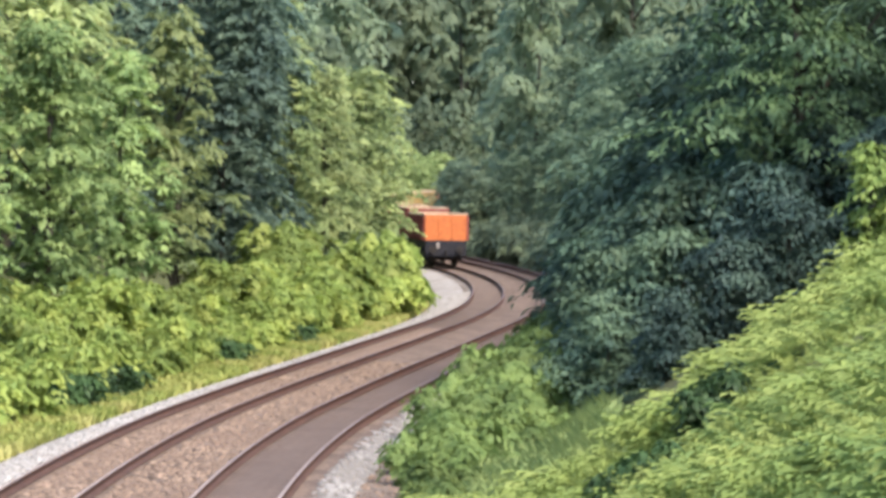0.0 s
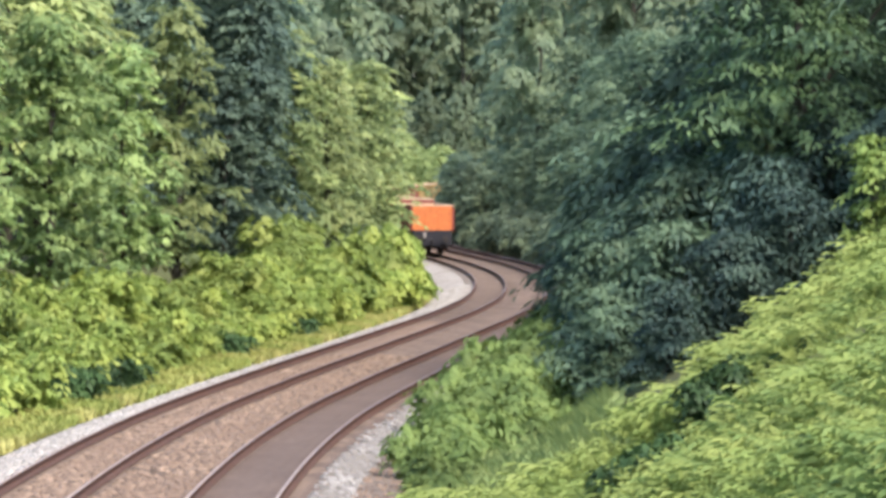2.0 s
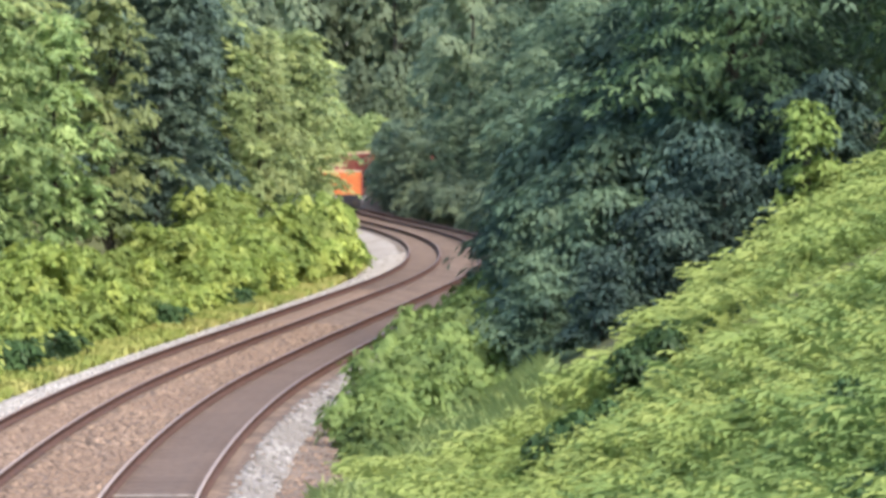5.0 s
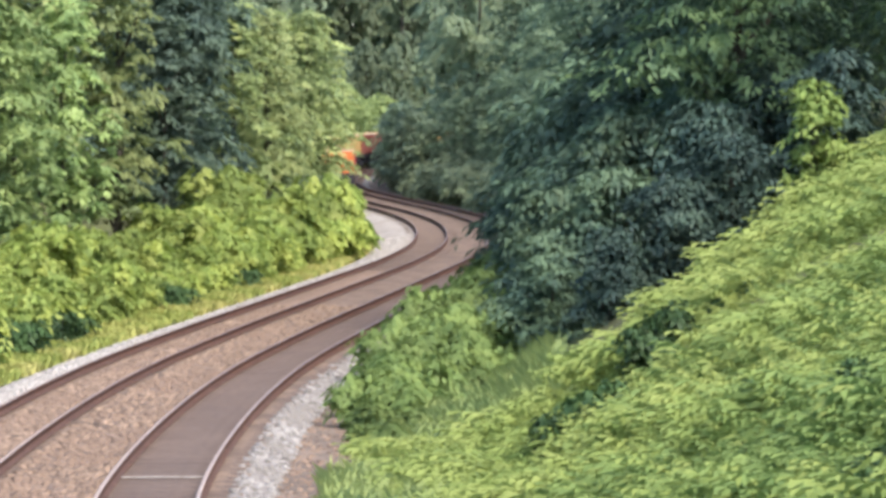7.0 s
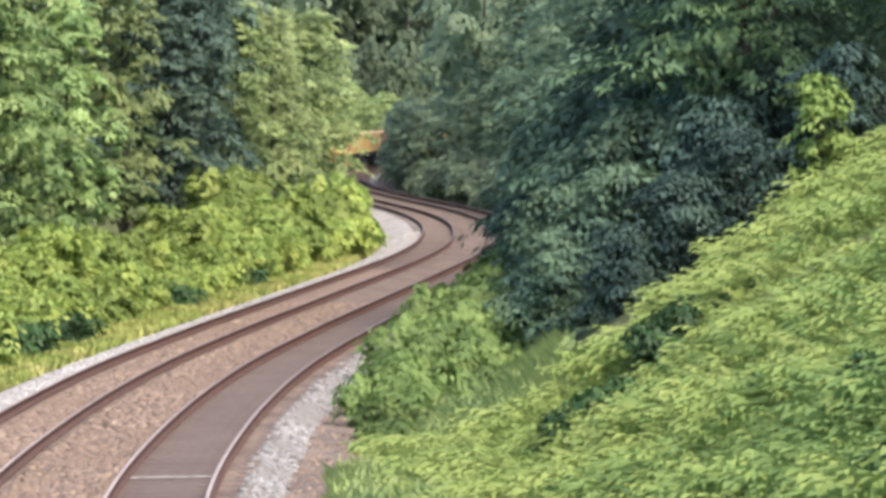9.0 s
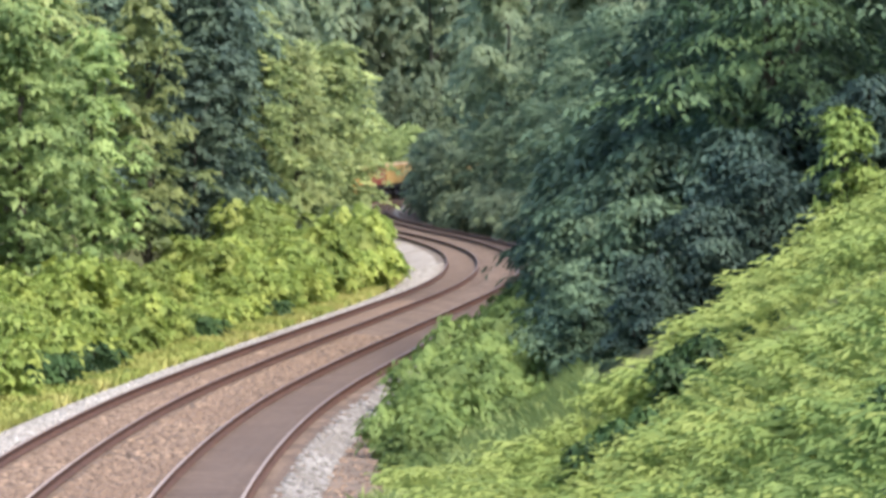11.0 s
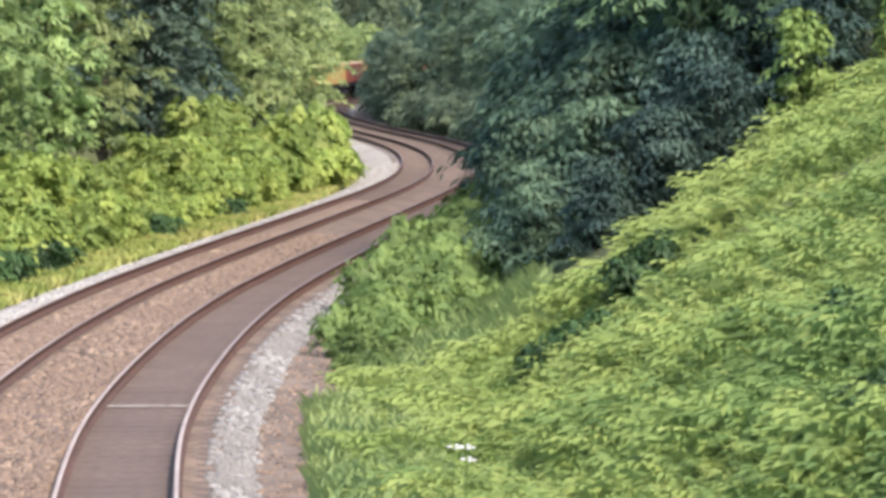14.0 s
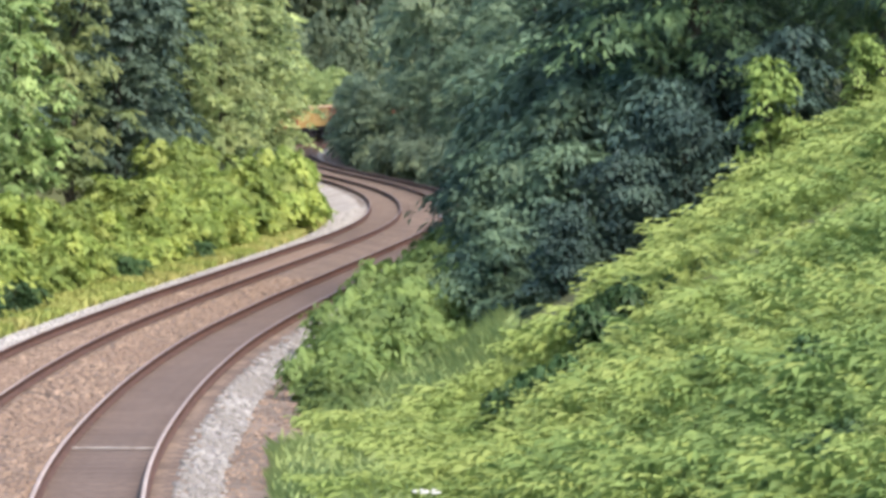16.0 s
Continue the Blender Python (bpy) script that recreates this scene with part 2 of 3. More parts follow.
tagged(new("ground", quick("ground", np.stack([X, Y, ground_z(X, Y)], -1), np.stack([a, a + 1, a + 1 + len(gx), a + len(gx)], -1), M_EARTH, smooth=True)),
       "earth and leaf litter of the railway cutting", "ground", kind="structure")

# ---- ballast bed ----
YS = np.arange(-40, 425, 1.0)
prof = [(-5.2, -0.8), (-4.4, -0.5), (-3.8, -0.34), (-3.3, -0.22), (-2.62, -0.2), (-2.38, -0.22), (-1.02, -0.22), (-0.85, -0.19), (0.0, -0.26), (0.85, -0.19),
        (1.02, -0.21), (2.38, -0.21), (2.6, -0.2), (3.05, -0.23), (3.5, -0.42), (5.4, -0.5), (6.2, -0.7)]
bed = strip("ballast_bed", YS, prof, [M_BALLAST, M_PALE, M_BED, M_CESS, M_GREY], [0, 1, 1, 1, 0, 0, 0, 0, 0, 0, 2, 0, 0, 4, 3, 3])
tagged(new("ballast_bed", bed), "pinkish brown stone ballast with pale grey shoulders", "ballast", kind="structure")


# ---- tracks: rails and sleepers ----
def rail_mesh(d):
    foot, web, head, h, top = 0.07, 0.014, 0.037, 0.18, 0.0
    pr = [(-foot, -h), (-foot, -h + .015), (-web, -h + .03), (-web, -.045), (-head, -.035), (-head, -.006), (-head + .008, top), (head - .008, top), (head, -.006),
          (head, -.035), (web, -.045), (web, -h + .03), (foot, -h + .015), (foot, -h)]
    ix = [0] * (len(pr) - 1)
    ix[6] = 1
    return strip("rail", YS, [(d + x, z) for x, z in pr], [M_RUST, M_STEEL], ix)


TRACKS = {}
for d, word in ((-1.77, "inner"), (1.70, "outer")):
    tr = empty("railway_track", "running line of rusty steel rails on sleepers sunk in ballast", "railway track", "two running lines", "structure")
    TRACKS[d] = tr
    for s in (-0.752, 0.752):
        put("rail", rail_mesh(d + s), tr, "brown steel rail, worn bright on top")

# ---- plants ----
def crown(name, mat, blobs, n, length, width, under=0.15, flat=0.8, fan=0.55, per=12, steep=1.0):
    """Leaves in drooping fans, layered over the shells of lumps; blobs: rows of x, y, z, radius."""
    blobs = np.array(blobs)
    w, m = blobs[:, 3] ** 2, max(1, n // per)
    k = rng.choice(len(blobs), m, p=w / w.sum())
    v = rng.normal(0, 1, (m, 3))
    v[:, 2] = np.where((v[:, 2] < 0) & (rng.random(m) > under * 3), -v[:, 2], v[:, 2])
    v /= np.linalg.norm(v, axis=1)[:, None]
    p = blobs[k, :3] + v * (blobs[k, 3] * rng.uniform(0.7, 1.08, m))[:, None] * np.array([1, 1, flat])
    up = np.array([0, 0, 1.0])
    o = v * np.array([1, 1, 0.15]) + rng.normal(0, 0.3, (m, 3)) * np.array([1, 1, 0.3])
    o /= np.linalg.norm(o, axis=1)[:, None] + 1e-9
    s = np.cross(up, o)
    s /= np.linalg.norm(s, axis=1)[:, None] + 1e-9
    tilt, R = rng.uniform(0.25, 1.0, m) * steep, fan * rng.uniform(0.6, 1.4, m)
    o, s, p, tilt, R = (np.repeat(q, per, axis=0) for q in (o, s, p, tilt, R))
    N = m * per
    a, b = rng.uniform(-0.5, 1.0, N), rng.uniform(-1, 1, N)
    b = b * 0.85 * (1 - 0.5 * np.maximum(a, 0))
    c = p + (o * a[:, None] + s * b[:, None]) * R[:, None] + up * (R * (rng.normal(0, 0.07, N) - tilt * np.maximum(a, -.2) - 0.35 * b * b))[:, None]
    t = o * (0.45 + 0.4 * a)[:, None] + s * b[:, None] * 1.3 - up * (tilt * 0.7)[:, None] + rng.normal(0, 0.25, (N, 3))
    t /= np.linalg.norm(t, axis=1)[:, None]
    nrm = up + o * tilt[:, None] + s * (b * 0.5)[:, None] + rng.normal(0, 0.28, (N, 3))
    g = np.cross(nrm, t)
    g /= np.linalg.norm(g, axis=1)[:, None] + 1e-9
    nrm = np.cross(t, g)
    L, W = (length * rng.uniform(0.6, 1.35, N))[:, None], (width * rng.uniform(0.6, 1.3, N))[:, None]
    m0 = c + nrm * L * 0.07
    V = np.stack([c - t * L * 0.5, m0 + g * W * .5, c + t * L * 0.5 - up * L * 0.15, m0 - g * W * .5], 1)
    return quick(name, V.reshape(-1, 3), np.arange(N * 4).reshape(-1, 4), mat)


def tree(label, leaf, h, rad, low, n, length, width, lumps=22, lump=0.40, flat=0.8, under=0.15, fan=0.55, steep=1.0):
    """A tapered trunk, limbs and a lumpy crown from height low to h."""
    root = empty("tree", label, "tree", "woodland trees")
    bl, bm = [], bmesh.new()
    lean = rng.uniform(-0.03, 0.03, 2)
    tips = []
    for q in range(lumps):
        u = (q + rng.random()) / lumps
        z = low + (h - low) * (0.06 + 0.86 * u)
        pr = rad * (0.55 + 0.75 * math.sin(math.pi * min(1, 0.18 + u * 0.82)) ** 0.8) * 0.62
        ang = q * 2.4 + rng.uniform(-0.5, 0.5)
        rr = pr * (0.15 if q % 4 == 0 else rng.uniform(0.3, 1.0))
        if u > 0.86:
            rr *= 0.35
        bl.append((math.cos(ang) * rr, math.sin(ang) * rr, z, rad * lump * rng.uniform(0.75, 1.25)))
        tips.append(bl[-1])
    seg = 5
    for s in range(seg):
        za, zb = h * 0.85 * s / seg - (0.6 if s == 0 else 0), h * 0.85 * (s + 1) / seg
        r0, r1 = h * 0.013 * (1 - s / seg) + 0.03, h * 0.013 * (1 - (s + 1) / seg) + 0.03
        rod(bm, (lean[0] * za, lean[1] * za, za), (lean[0] * zb, lean[1] * zb, zb), r0 * (1.25 if s == 0 else 1), r1, 9)
    part("trunk", bm, M_BARK, root, smooth=True)
    for x, y, z, r in tips[3::max(1, lumps // 4)]:
        zb = max(low * 0.5, z - 2.2 - 0.25 * math.hypot(x, y))
        part("limb", rod(bmesh.new(), (lean[0] * zb, lean[1] * zb, zb), (x * 0.85, y * 0.85, z), 0.13, 0.03, 6), M_BARK, root)
    put("crown", crown("crown", leaf, bl, n, length, width, under, flat, fan, 12, steep), root)
    return root


def bush(label, leaf, h, rad, n, length, width, name="bush", category="bush", group="trackside bushes", fan=0.34):
    root = empty(name, label, category, group)
    bl = [(0, 0, h * 0.5, h * 0.42)]
    for q in range(11):
        ang, rr = q * 2.4, rad * rng.uniform(0.3, 0.8)
        r = rng.uniform(0.28, 0.42) * min(h, rad) * 0.9
        z = min(h - r * 0.9, r * 0.6 + (h - r) * rng.uniform(0.1, 1.0) * (1.15 - rr / rad * 0.7))
        bl.append((math.cos(ang) * rr, math.sin(ang) * rr, z, r))
    for x, y, z, r in bl[1:5]:
        part("stem", rod(bmesh.new(), (x * 0.15, y * 0.15, -0.3), (x * 0.9, y * 0.9, z), 0.035, 0.012, 5), M_BARK, root)
    put("foliage", crown("foliage", leaf, bl, n, length, width, 0.3, 0.8, fan, 10, 1.25), root)
    return root


def plant(kinds, x, y, s=1.0, tall=1.0, sink=0.15):
    """Sets one of the kinds at x, y on the ground, turned by chance."""
    root = kinds[int(rng.integers(len(kinds)))]
    m = pose(x, y, float(ground_z(x, y)) - sink, 0, 0, rng.uniform(0, 360)) @ Matrix.Diagonal((s * rng.uniform(.92, 1.08), s * rng.uniform(.92, 1.08), s * tall, 1))
    if root.name not in USED:
        USED.add(root.name)
        root.matrix_basis = m
        return root
    return copy_thing(root, m @ Matrix.Diagonal((*(1 / c for c in root.scale), 1)))


USED = set()
off = lambda y, d: (float(mid(y)) + d, y)

rng = np.random.default_rng(21)
# bushes between the verge and the wood
B = [bush("dense bright green bramble bush beside the ballast", L_BUSH, h, r, 3000, 0.3, 0.17) for h, r in ((2.6, 2.0), (2.9, 2.2), (2.3, 1.9), (3.1, 2.1))]
for y in np.arange(64, 150, 3.0):
    dd = -6.7 - rng.uniform(0, 0.5)
    plant(B, *off(y, dd), rng.uniform(0.5, 0.82) + (0.15 if y > 125 else 0))
    plant(B, *off(y + 1, dd - 2.3), rng.uniform(0.62, 1.0) + (0.1 if y > 120 else 0))
    if y < 105:
        plant(B, *off(y + 1.5, dd - 4.6), rng.uniform(0.6, 0.9))
for y, d, k, tall in ((133, -7.0, .85, 1.0), (138, -7.2, 1.02, 1.05), (143, -7.2, 1.32, 1.12), (147.5, -6.7, 1.28, 1.25), (151, -6.8, 1.2, 1.15), (145, -10, 1.1, 1.1), (146, -5.5, 1.0, 1.0),
                      (148.5, -5.9, 1.08, 1.2), (151, -6.1, 1.1, 1.25)):
    plant(B, *off(y, d), k, tall)

rng = np.random.default_rng(40)
# dark clumps added to stand for shaded gaps in the bush face
K = bush("dark clump added for a shaded gap in the bramble at the verge", L_GAP, 1.3, 0.8, 900, 0.2, 0.1, "bramble_clump", "bramble", "shaded brambles")
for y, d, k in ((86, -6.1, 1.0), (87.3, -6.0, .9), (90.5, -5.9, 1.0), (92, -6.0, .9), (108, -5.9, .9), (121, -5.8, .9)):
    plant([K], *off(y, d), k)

rng = np.random.default_rng(22)
# scrub along the foot of the cutting slope
S = [bush("mid-green hazel scrub at the foot of the slope", L_SHRUB, h, r, 3200, 0.24, 0.12, "shrub", "shrub", "scrub at the slope's foot", 0.26) for h, r in ((1.6, 1.3), (2.0, 1.5))]
for y, d, k in ((60.5, 5.1, .5), (63, 5.0, .55), (65.5, 5.0, .65), (68, 5.05, .75), (70.5, 5.1, .8), (73, 5.2, .85), (75.5, 5.4, .95), (78, 5.7, 1.05), (81, 5.8, 1.15), (84, 6.0, 1.2), (75, 6.4, .7),
                (79, 6.6, .85), (88, 6.0, 1.3), (92, 6.1, 1.35), (95.5, 6.2, 1.4), (98, 6.6, 1.4), (71, 6.5, .5), (68, 6.3, .5)):
    plant(S, *off(y, d), k)
# shrubs and small trees with the canopy's shade put into their leaf colours
D_TALL = [bush("tall shrub beside the bend, deep shade painted into its leaves", L_HOLLOW, h, r, 4600, 0.28, 0.12, "shrub", "shrub", "undergrowth by the line", 0.6) for h, r in ((4.6, 2.5), (5.0, 2.6))]
D = [bush("undergrowth below the oaks, deep shade painted into its leaves", L_HOLLOW, h, r, 3200, 0.27, 0.13, "shrub", "shrub", "undergrowth by the line", 0.5) for h, r in ((2.8, 2.1), (3.3, 2.3))]
DT = [tree("tree with layered sprays by the line, half shade painted into its leaves", L_MID, 5.0, 2.3, 0.2, 5000, 0.31, 0.13, 26, 0.34, 0.35, 0.1, 0.72) for _ in range(2)]
H = [tree("tree with layered sprays, canopy shade painted into its leaves", L_DEEP, 5.0, 2.3, 0.2, 5000, 0.31, 0.13, 26, 0.34, 0.35, 0.1, 0.72) for _ in range(2)]
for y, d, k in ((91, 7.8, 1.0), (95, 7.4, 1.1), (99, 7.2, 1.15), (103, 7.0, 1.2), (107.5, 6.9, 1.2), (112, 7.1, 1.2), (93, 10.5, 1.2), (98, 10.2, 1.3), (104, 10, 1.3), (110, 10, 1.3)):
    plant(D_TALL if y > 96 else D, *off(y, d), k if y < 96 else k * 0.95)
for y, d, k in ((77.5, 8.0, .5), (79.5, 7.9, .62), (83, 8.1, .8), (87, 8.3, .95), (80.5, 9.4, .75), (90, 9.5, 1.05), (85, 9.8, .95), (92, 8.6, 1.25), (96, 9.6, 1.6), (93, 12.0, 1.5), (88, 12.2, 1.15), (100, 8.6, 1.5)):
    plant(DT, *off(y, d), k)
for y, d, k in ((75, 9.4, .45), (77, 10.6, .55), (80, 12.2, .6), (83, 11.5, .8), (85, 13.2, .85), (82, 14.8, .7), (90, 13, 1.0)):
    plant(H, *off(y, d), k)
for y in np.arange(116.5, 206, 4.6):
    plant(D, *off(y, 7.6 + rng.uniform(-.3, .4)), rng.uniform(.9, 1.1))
F_TALL = [tree("tall green willow on the far bend, haze painted into its leaves", L_FAR, 7.5, 2.6, 0.1, 3600, 0.40, 0.19, 34, 0.34, 0.7, 0.25, 0.5, 1.2) for _ in range(2)]
F = [bush("green bushes on the far bend, haze painted into their leaves", L_FAR, h, r, 2400, 0.38, 0.19, "bush", "bush", "bushes on the far bend") for h, r in ((3.2, 2.6), (4.2, 3.0))]
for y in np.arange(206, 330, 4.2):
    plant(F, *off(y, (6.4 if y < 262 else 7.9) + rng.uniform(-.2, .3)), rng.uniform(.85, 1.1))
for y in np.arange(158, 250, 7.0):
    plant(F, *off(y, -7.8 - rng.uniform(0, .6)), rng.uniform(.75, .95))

rng = np.random.default_rng(23)
# left wood
T_L = [tree("tall leafy woodland tree of mid green", L_LEFT, 17, 3.9, 1.2, 5400, 0.48, 0.23, 38, 0.35, 0.65, 0.12) for _ in range(3)] + \
      [tree("tall ash tree with grey-green leaves", L_LEFT_B, 16, 3.6, 1.0, 5800, 0.46, 0.22, 38, 0.35, 0.65, 0.12) for _ in range(2)]
T_S = [tree("blue-green tree deep in the wood, shade painted into its leaves", L_SHADE, 16, 3.8, 1.0, 5800, 0.46, 0.22, 38, 0.35, 0.65, 0.12)]
for y in np.arange(92, 262, 6.4):
    dd = -10.5 if y < 158 else -9.0
    yj, low, high = y + rng.uniform(-2, 2), 0.66 * rng.uniform(.85, 1.15), 1.02 * rng.uniform(.88, 1.12)
    if not 127 < y < 154:
        plant(T_L[3:] if y < 120 else T_L[:3], *off(yj, dd - rng.uniform(0, 1.2)), low)
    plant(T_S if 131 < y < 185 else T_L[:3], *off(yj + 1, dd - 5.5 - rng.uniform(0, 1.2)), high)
# shade painted into leaf colour fills the dark gap between the front crowns
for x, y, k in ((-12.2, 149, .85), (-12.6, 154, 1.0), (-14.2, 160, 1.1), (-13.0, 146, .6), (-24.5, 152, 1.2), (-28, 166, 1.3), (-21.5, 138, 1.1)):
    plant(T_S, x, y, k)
rng = np.random.default_rng(24)
# right wood
# the L_MID kind has half shade painted into its leaf colour
T_RN = [tree("dark green hornbeam with layered sprays above the bracken", leaf, 13, 4.2, 0.4, 9600, 0.27, 0.125, 50, 0.32, 0.42, 0.08, 0.55) for leaf in (L_HORN, L_MID)]
T_R = [tree("oak overhanging the cutting slope, shade and haze in its leaf colour", L_DARK, 13, 4.2, 0.4, 7000, 0.34, 0.16, 40, 0.35, 0.55, 0.1) for _ in range(4)]
for y in np.arange(84, 262, 7.0):
    for k, s0 in ((8.4, .6), (12.5, .95), (18, 1.25)):
        if (y < 92 and k < 9) or (y > 146 and k > 15):
            continue
        plant(T_RN if y < 108 else T_R, *off(y + rng.uniform(-2, 2), k + rng.uniform(-.4, .8)), s0 * rng.uniform(.88, 1.12))
for y, d, k in ((183, -8.1, .72), (196, -7.95, .76), (208, -7.3, .76)):
    plant(T_L, *off(y, d), k)
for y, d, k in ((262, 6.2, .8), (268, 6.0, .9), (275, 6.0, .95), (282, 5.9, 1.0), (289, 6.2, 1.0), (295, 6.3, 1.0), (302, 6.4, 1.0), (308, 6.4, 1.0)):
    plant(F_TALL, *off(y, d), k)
rng = np.random.default_rng(25)
LB = bush("leafy mid-green thicket beside the line", L_LEFT, 5.0, 1.9, 3200, 0.36, 0.18, "bush", "bush", "bushes on the far bend")
for y, d, k in ((200, -7.3, .85), (205, -7.25, .85), (210, -7.2, .85)):
    plant([LB], *off(y, d), k)
# small sunlit tree at the top of the bracken
T_Y = tree("small yellow-green sapling at the edge of the bracken", L_YEL, 3.6, 1.15, 0.3, 2600, 0.22, 0.11, 20, 0.34, 0.5, 0.12, 0.34)
plant([T_Y], *off(75.5, 14.0), 0.86)
plant([T_Y], *off(77, 16.2), 0.62)
rng = np.random.default_rng(26)
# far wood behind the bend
T_F = [tree("distant green woodland tree, haze painted into its leaves", L_FAR, 24, 5.5, 0.3, 3200, 0.9, 0.45, 34, 0.36, 0.7, 0.1, 1.1, 1.7) for _ in range(3)]
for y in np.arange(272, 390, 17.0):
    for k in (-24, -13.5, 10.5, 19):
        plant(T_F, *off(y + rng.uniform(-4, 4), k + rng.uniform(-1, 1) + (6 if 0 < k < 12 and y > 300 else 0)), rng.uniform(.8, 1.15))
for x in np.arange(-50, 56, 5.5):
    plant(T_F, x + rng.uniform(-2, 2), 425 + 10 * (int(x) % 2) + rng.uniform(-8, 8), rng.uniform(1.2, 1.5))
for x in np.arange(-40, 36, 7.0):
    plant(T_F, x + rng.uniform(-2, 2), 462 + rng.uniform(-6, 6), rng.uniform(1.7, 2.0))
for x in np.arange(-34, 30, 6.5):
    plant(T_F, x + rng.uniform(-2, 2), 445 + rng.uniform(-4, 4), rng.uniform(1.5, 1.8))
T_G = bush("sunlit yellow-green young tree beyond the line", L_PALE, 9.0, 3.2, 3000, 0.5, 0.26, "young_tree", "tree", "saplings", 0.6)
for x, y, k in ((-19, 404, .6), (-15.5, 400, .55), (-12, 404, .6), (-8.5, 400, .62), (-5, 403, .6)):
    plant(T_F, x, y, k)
plant([T_G], -13.6, 388, 1.0)
plant([T_G], -11.2, 394, 1.1)


rng = np.random.default_rng(27)
# ---- bracken on the slope ----
def fronds(name, label, mat, n, y0, y1, d0, d1, size, keep):
    """Arching bracken fronds with paired blades, spread over a stretch of the slope."""
    y, d = rng.uniform(y0, y1, n), d0 + (d1 - d0) * rng.random(n)
    ok = keep(y, d)
    y, d = y[ok], d[ok]
    n = len(y)
    c = along(y, d)
    c[:, 2] = ground_z(c[:, 0], c[:, 1])
    gully = np.exp(-((y - 57.0 - 0.35 * (d - 9)) / 2.3) ** 4) * np.clip((d - 7.2) / 0.8, 0, 1)
    crest = np.exp(-((y - 61.5 - 0.35 * (d - 9)) / 1.8) ** 2) * np.clip((d - 7.2) / 0.8, 0, 1)
    gully = np.maximum(gully, 0.7 * np.exp(-((y - 45.5 - 0.3 * (d - 9.5)) / 0.7) ** 2) * np.clip((d - 8.6) / 0.6, 0, 1))
    lump = 0.85 + 0.3 * np.sin(y * 0.9 + d * 1.1) * np.sin(d * 1.7 - y * 0.35)
    h = size * rng.uniform(0.65, 1.25, n) * (1 - 0.9 * gully) * (1 + 0.1 * crest) * lump * np.clip((d - d0 + 0.7) / 1.6, 0.35, 1)
    ang = rng.normal(math.pi * 1.15, 2.2, n)
    f = np.stack([np.cos(ang), np.sin(ang), 0 * ang], -1)
    side = np.stack([-f[:, 1], f[:, 0], 0 * ang], -1)
    up = np.array([-0.18, 0, 1.0])
    lean = rng.uniform(0.35, 1.1, n)
    V = []
    at = lambda w: c + (f * (lean * h)[:, None] * w ** 1.5 + up * (h * (1.22 * w - 0.6 * w * w))[:, None])
    for k in range(5):
        u = 0.26 + 0.70 * k / 4
        p, q = at(u), at(u + 0.15)
        wd = (h * 0.42 * (1.05 - 0.8 * k / 4) * rng.uniform(0.7, 1.3, n))[:, None]
        for e in (-1, 1):
            tip = q + side * e * wd + f * wd * 0.35 - np.array([0, 0, 1.0]) * wd * 0.65 + rng.normal(0, 0.32, (n, 3)) * wd
            mid1, mid2 = (p * 0.6 + tip * 0.4), (q * 0.6 + tip * 0.4) + np.array([0, 0, .12]) * wd
            V.append(np.stack([p, mid1, tip, mid2], 1))
    V = np.stack(V, 1).reshape(-1, 3)
    return stuff(name, quick(name, V, np.arange(len(V)).reshape(-1, 4), mat), label, "bracken")


deep = lambda y, d: np.clip(0.5 * np.sin(y * 0.55 + d * 0.4) + (47 - y) * 0.075 + (d - 9) * 0.17, -1, 1)
fronds("bracken", "bright green bracken fronds covering the cutting slope", L_FERN, 56000, 24, 80, 4.5, 17.5, 0.64, lambda y, d: (rng.random(len(y)) > 0.5 + 0.45 * deep(y, d)) & (d > 4.6 + np.clip((y - 40) * .02, -.2, .6)) & (d < 8 + y * .15) & (y < 61.8 + np.maximum(d - 7.9, -0.2) * 2.3))
fronds("bracken_shade", "deeper green bracken and nettles among the bright fronds", L_FERN_B, 50000, 22, 80, 4.8, 17.5, 0.6, lambda y, d: (rng.random(len(y)) < 0.42 + 0.45 * deep(y, d)) & (d < 8 + y * .15) & (y < 61.8 + np.maximum(d - 7.9, -0.2) * 2.3))

rng = np.random.default_rng(28)
# added clumps: the bracken hollows' shade put into a dark leaf colour
N = bush("low dark clump added for shaded hollows in the bracken", L_GAP, 1.15, 0.75, 900, 0.22, 0.1, "nettle_clump", "nettle", "dark clumps in the bracken")
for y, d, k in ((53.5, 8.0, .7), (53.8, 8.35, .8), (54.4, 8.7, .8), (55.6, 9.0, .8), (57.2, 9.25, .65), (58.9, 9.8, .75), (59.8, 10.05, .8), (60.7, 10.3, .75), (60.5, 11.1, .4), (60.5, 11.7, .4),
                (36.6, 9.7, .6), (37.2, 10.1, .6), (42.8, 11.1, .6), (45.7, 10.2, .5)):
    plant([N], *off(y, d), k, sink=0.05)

# ---- verge grass ----
def grass(name, label, n, y0, y1, d0, d1, size, mat=L_GRASS):
    y, d = rng.uniform(y0, y1, n), rng.uniform(d0, d1, n)
    c = along(y, d)
    c[:, 2] = np.maximum(ground_z(c[:, 0], c[:, 1]), rise(y) - 0.5) - 0.03
    a = rng.uniform(0, 6.28, n)
    h = (size * rng.uniform(0.5, 1.4, n))[:, None]
    f = np.stack([np.cos(a), np.sin(a), 0 * a], -1)
    s = np.stack([-f[:, 1], f[:, 0], 0 * a], -1) * 0.035
    up = np.array([0, 0, 1.0])
    V = np.stack([c - s, c + s, c + f * h * .35 + up * h * .8 + s * .8, c + f * h * .6 + up * h], 1)
    return stuff(name, quick(name, V.reshape(-1, 3), np.arange(n * 4).reshape(-1, 4), mat), label, "grass")


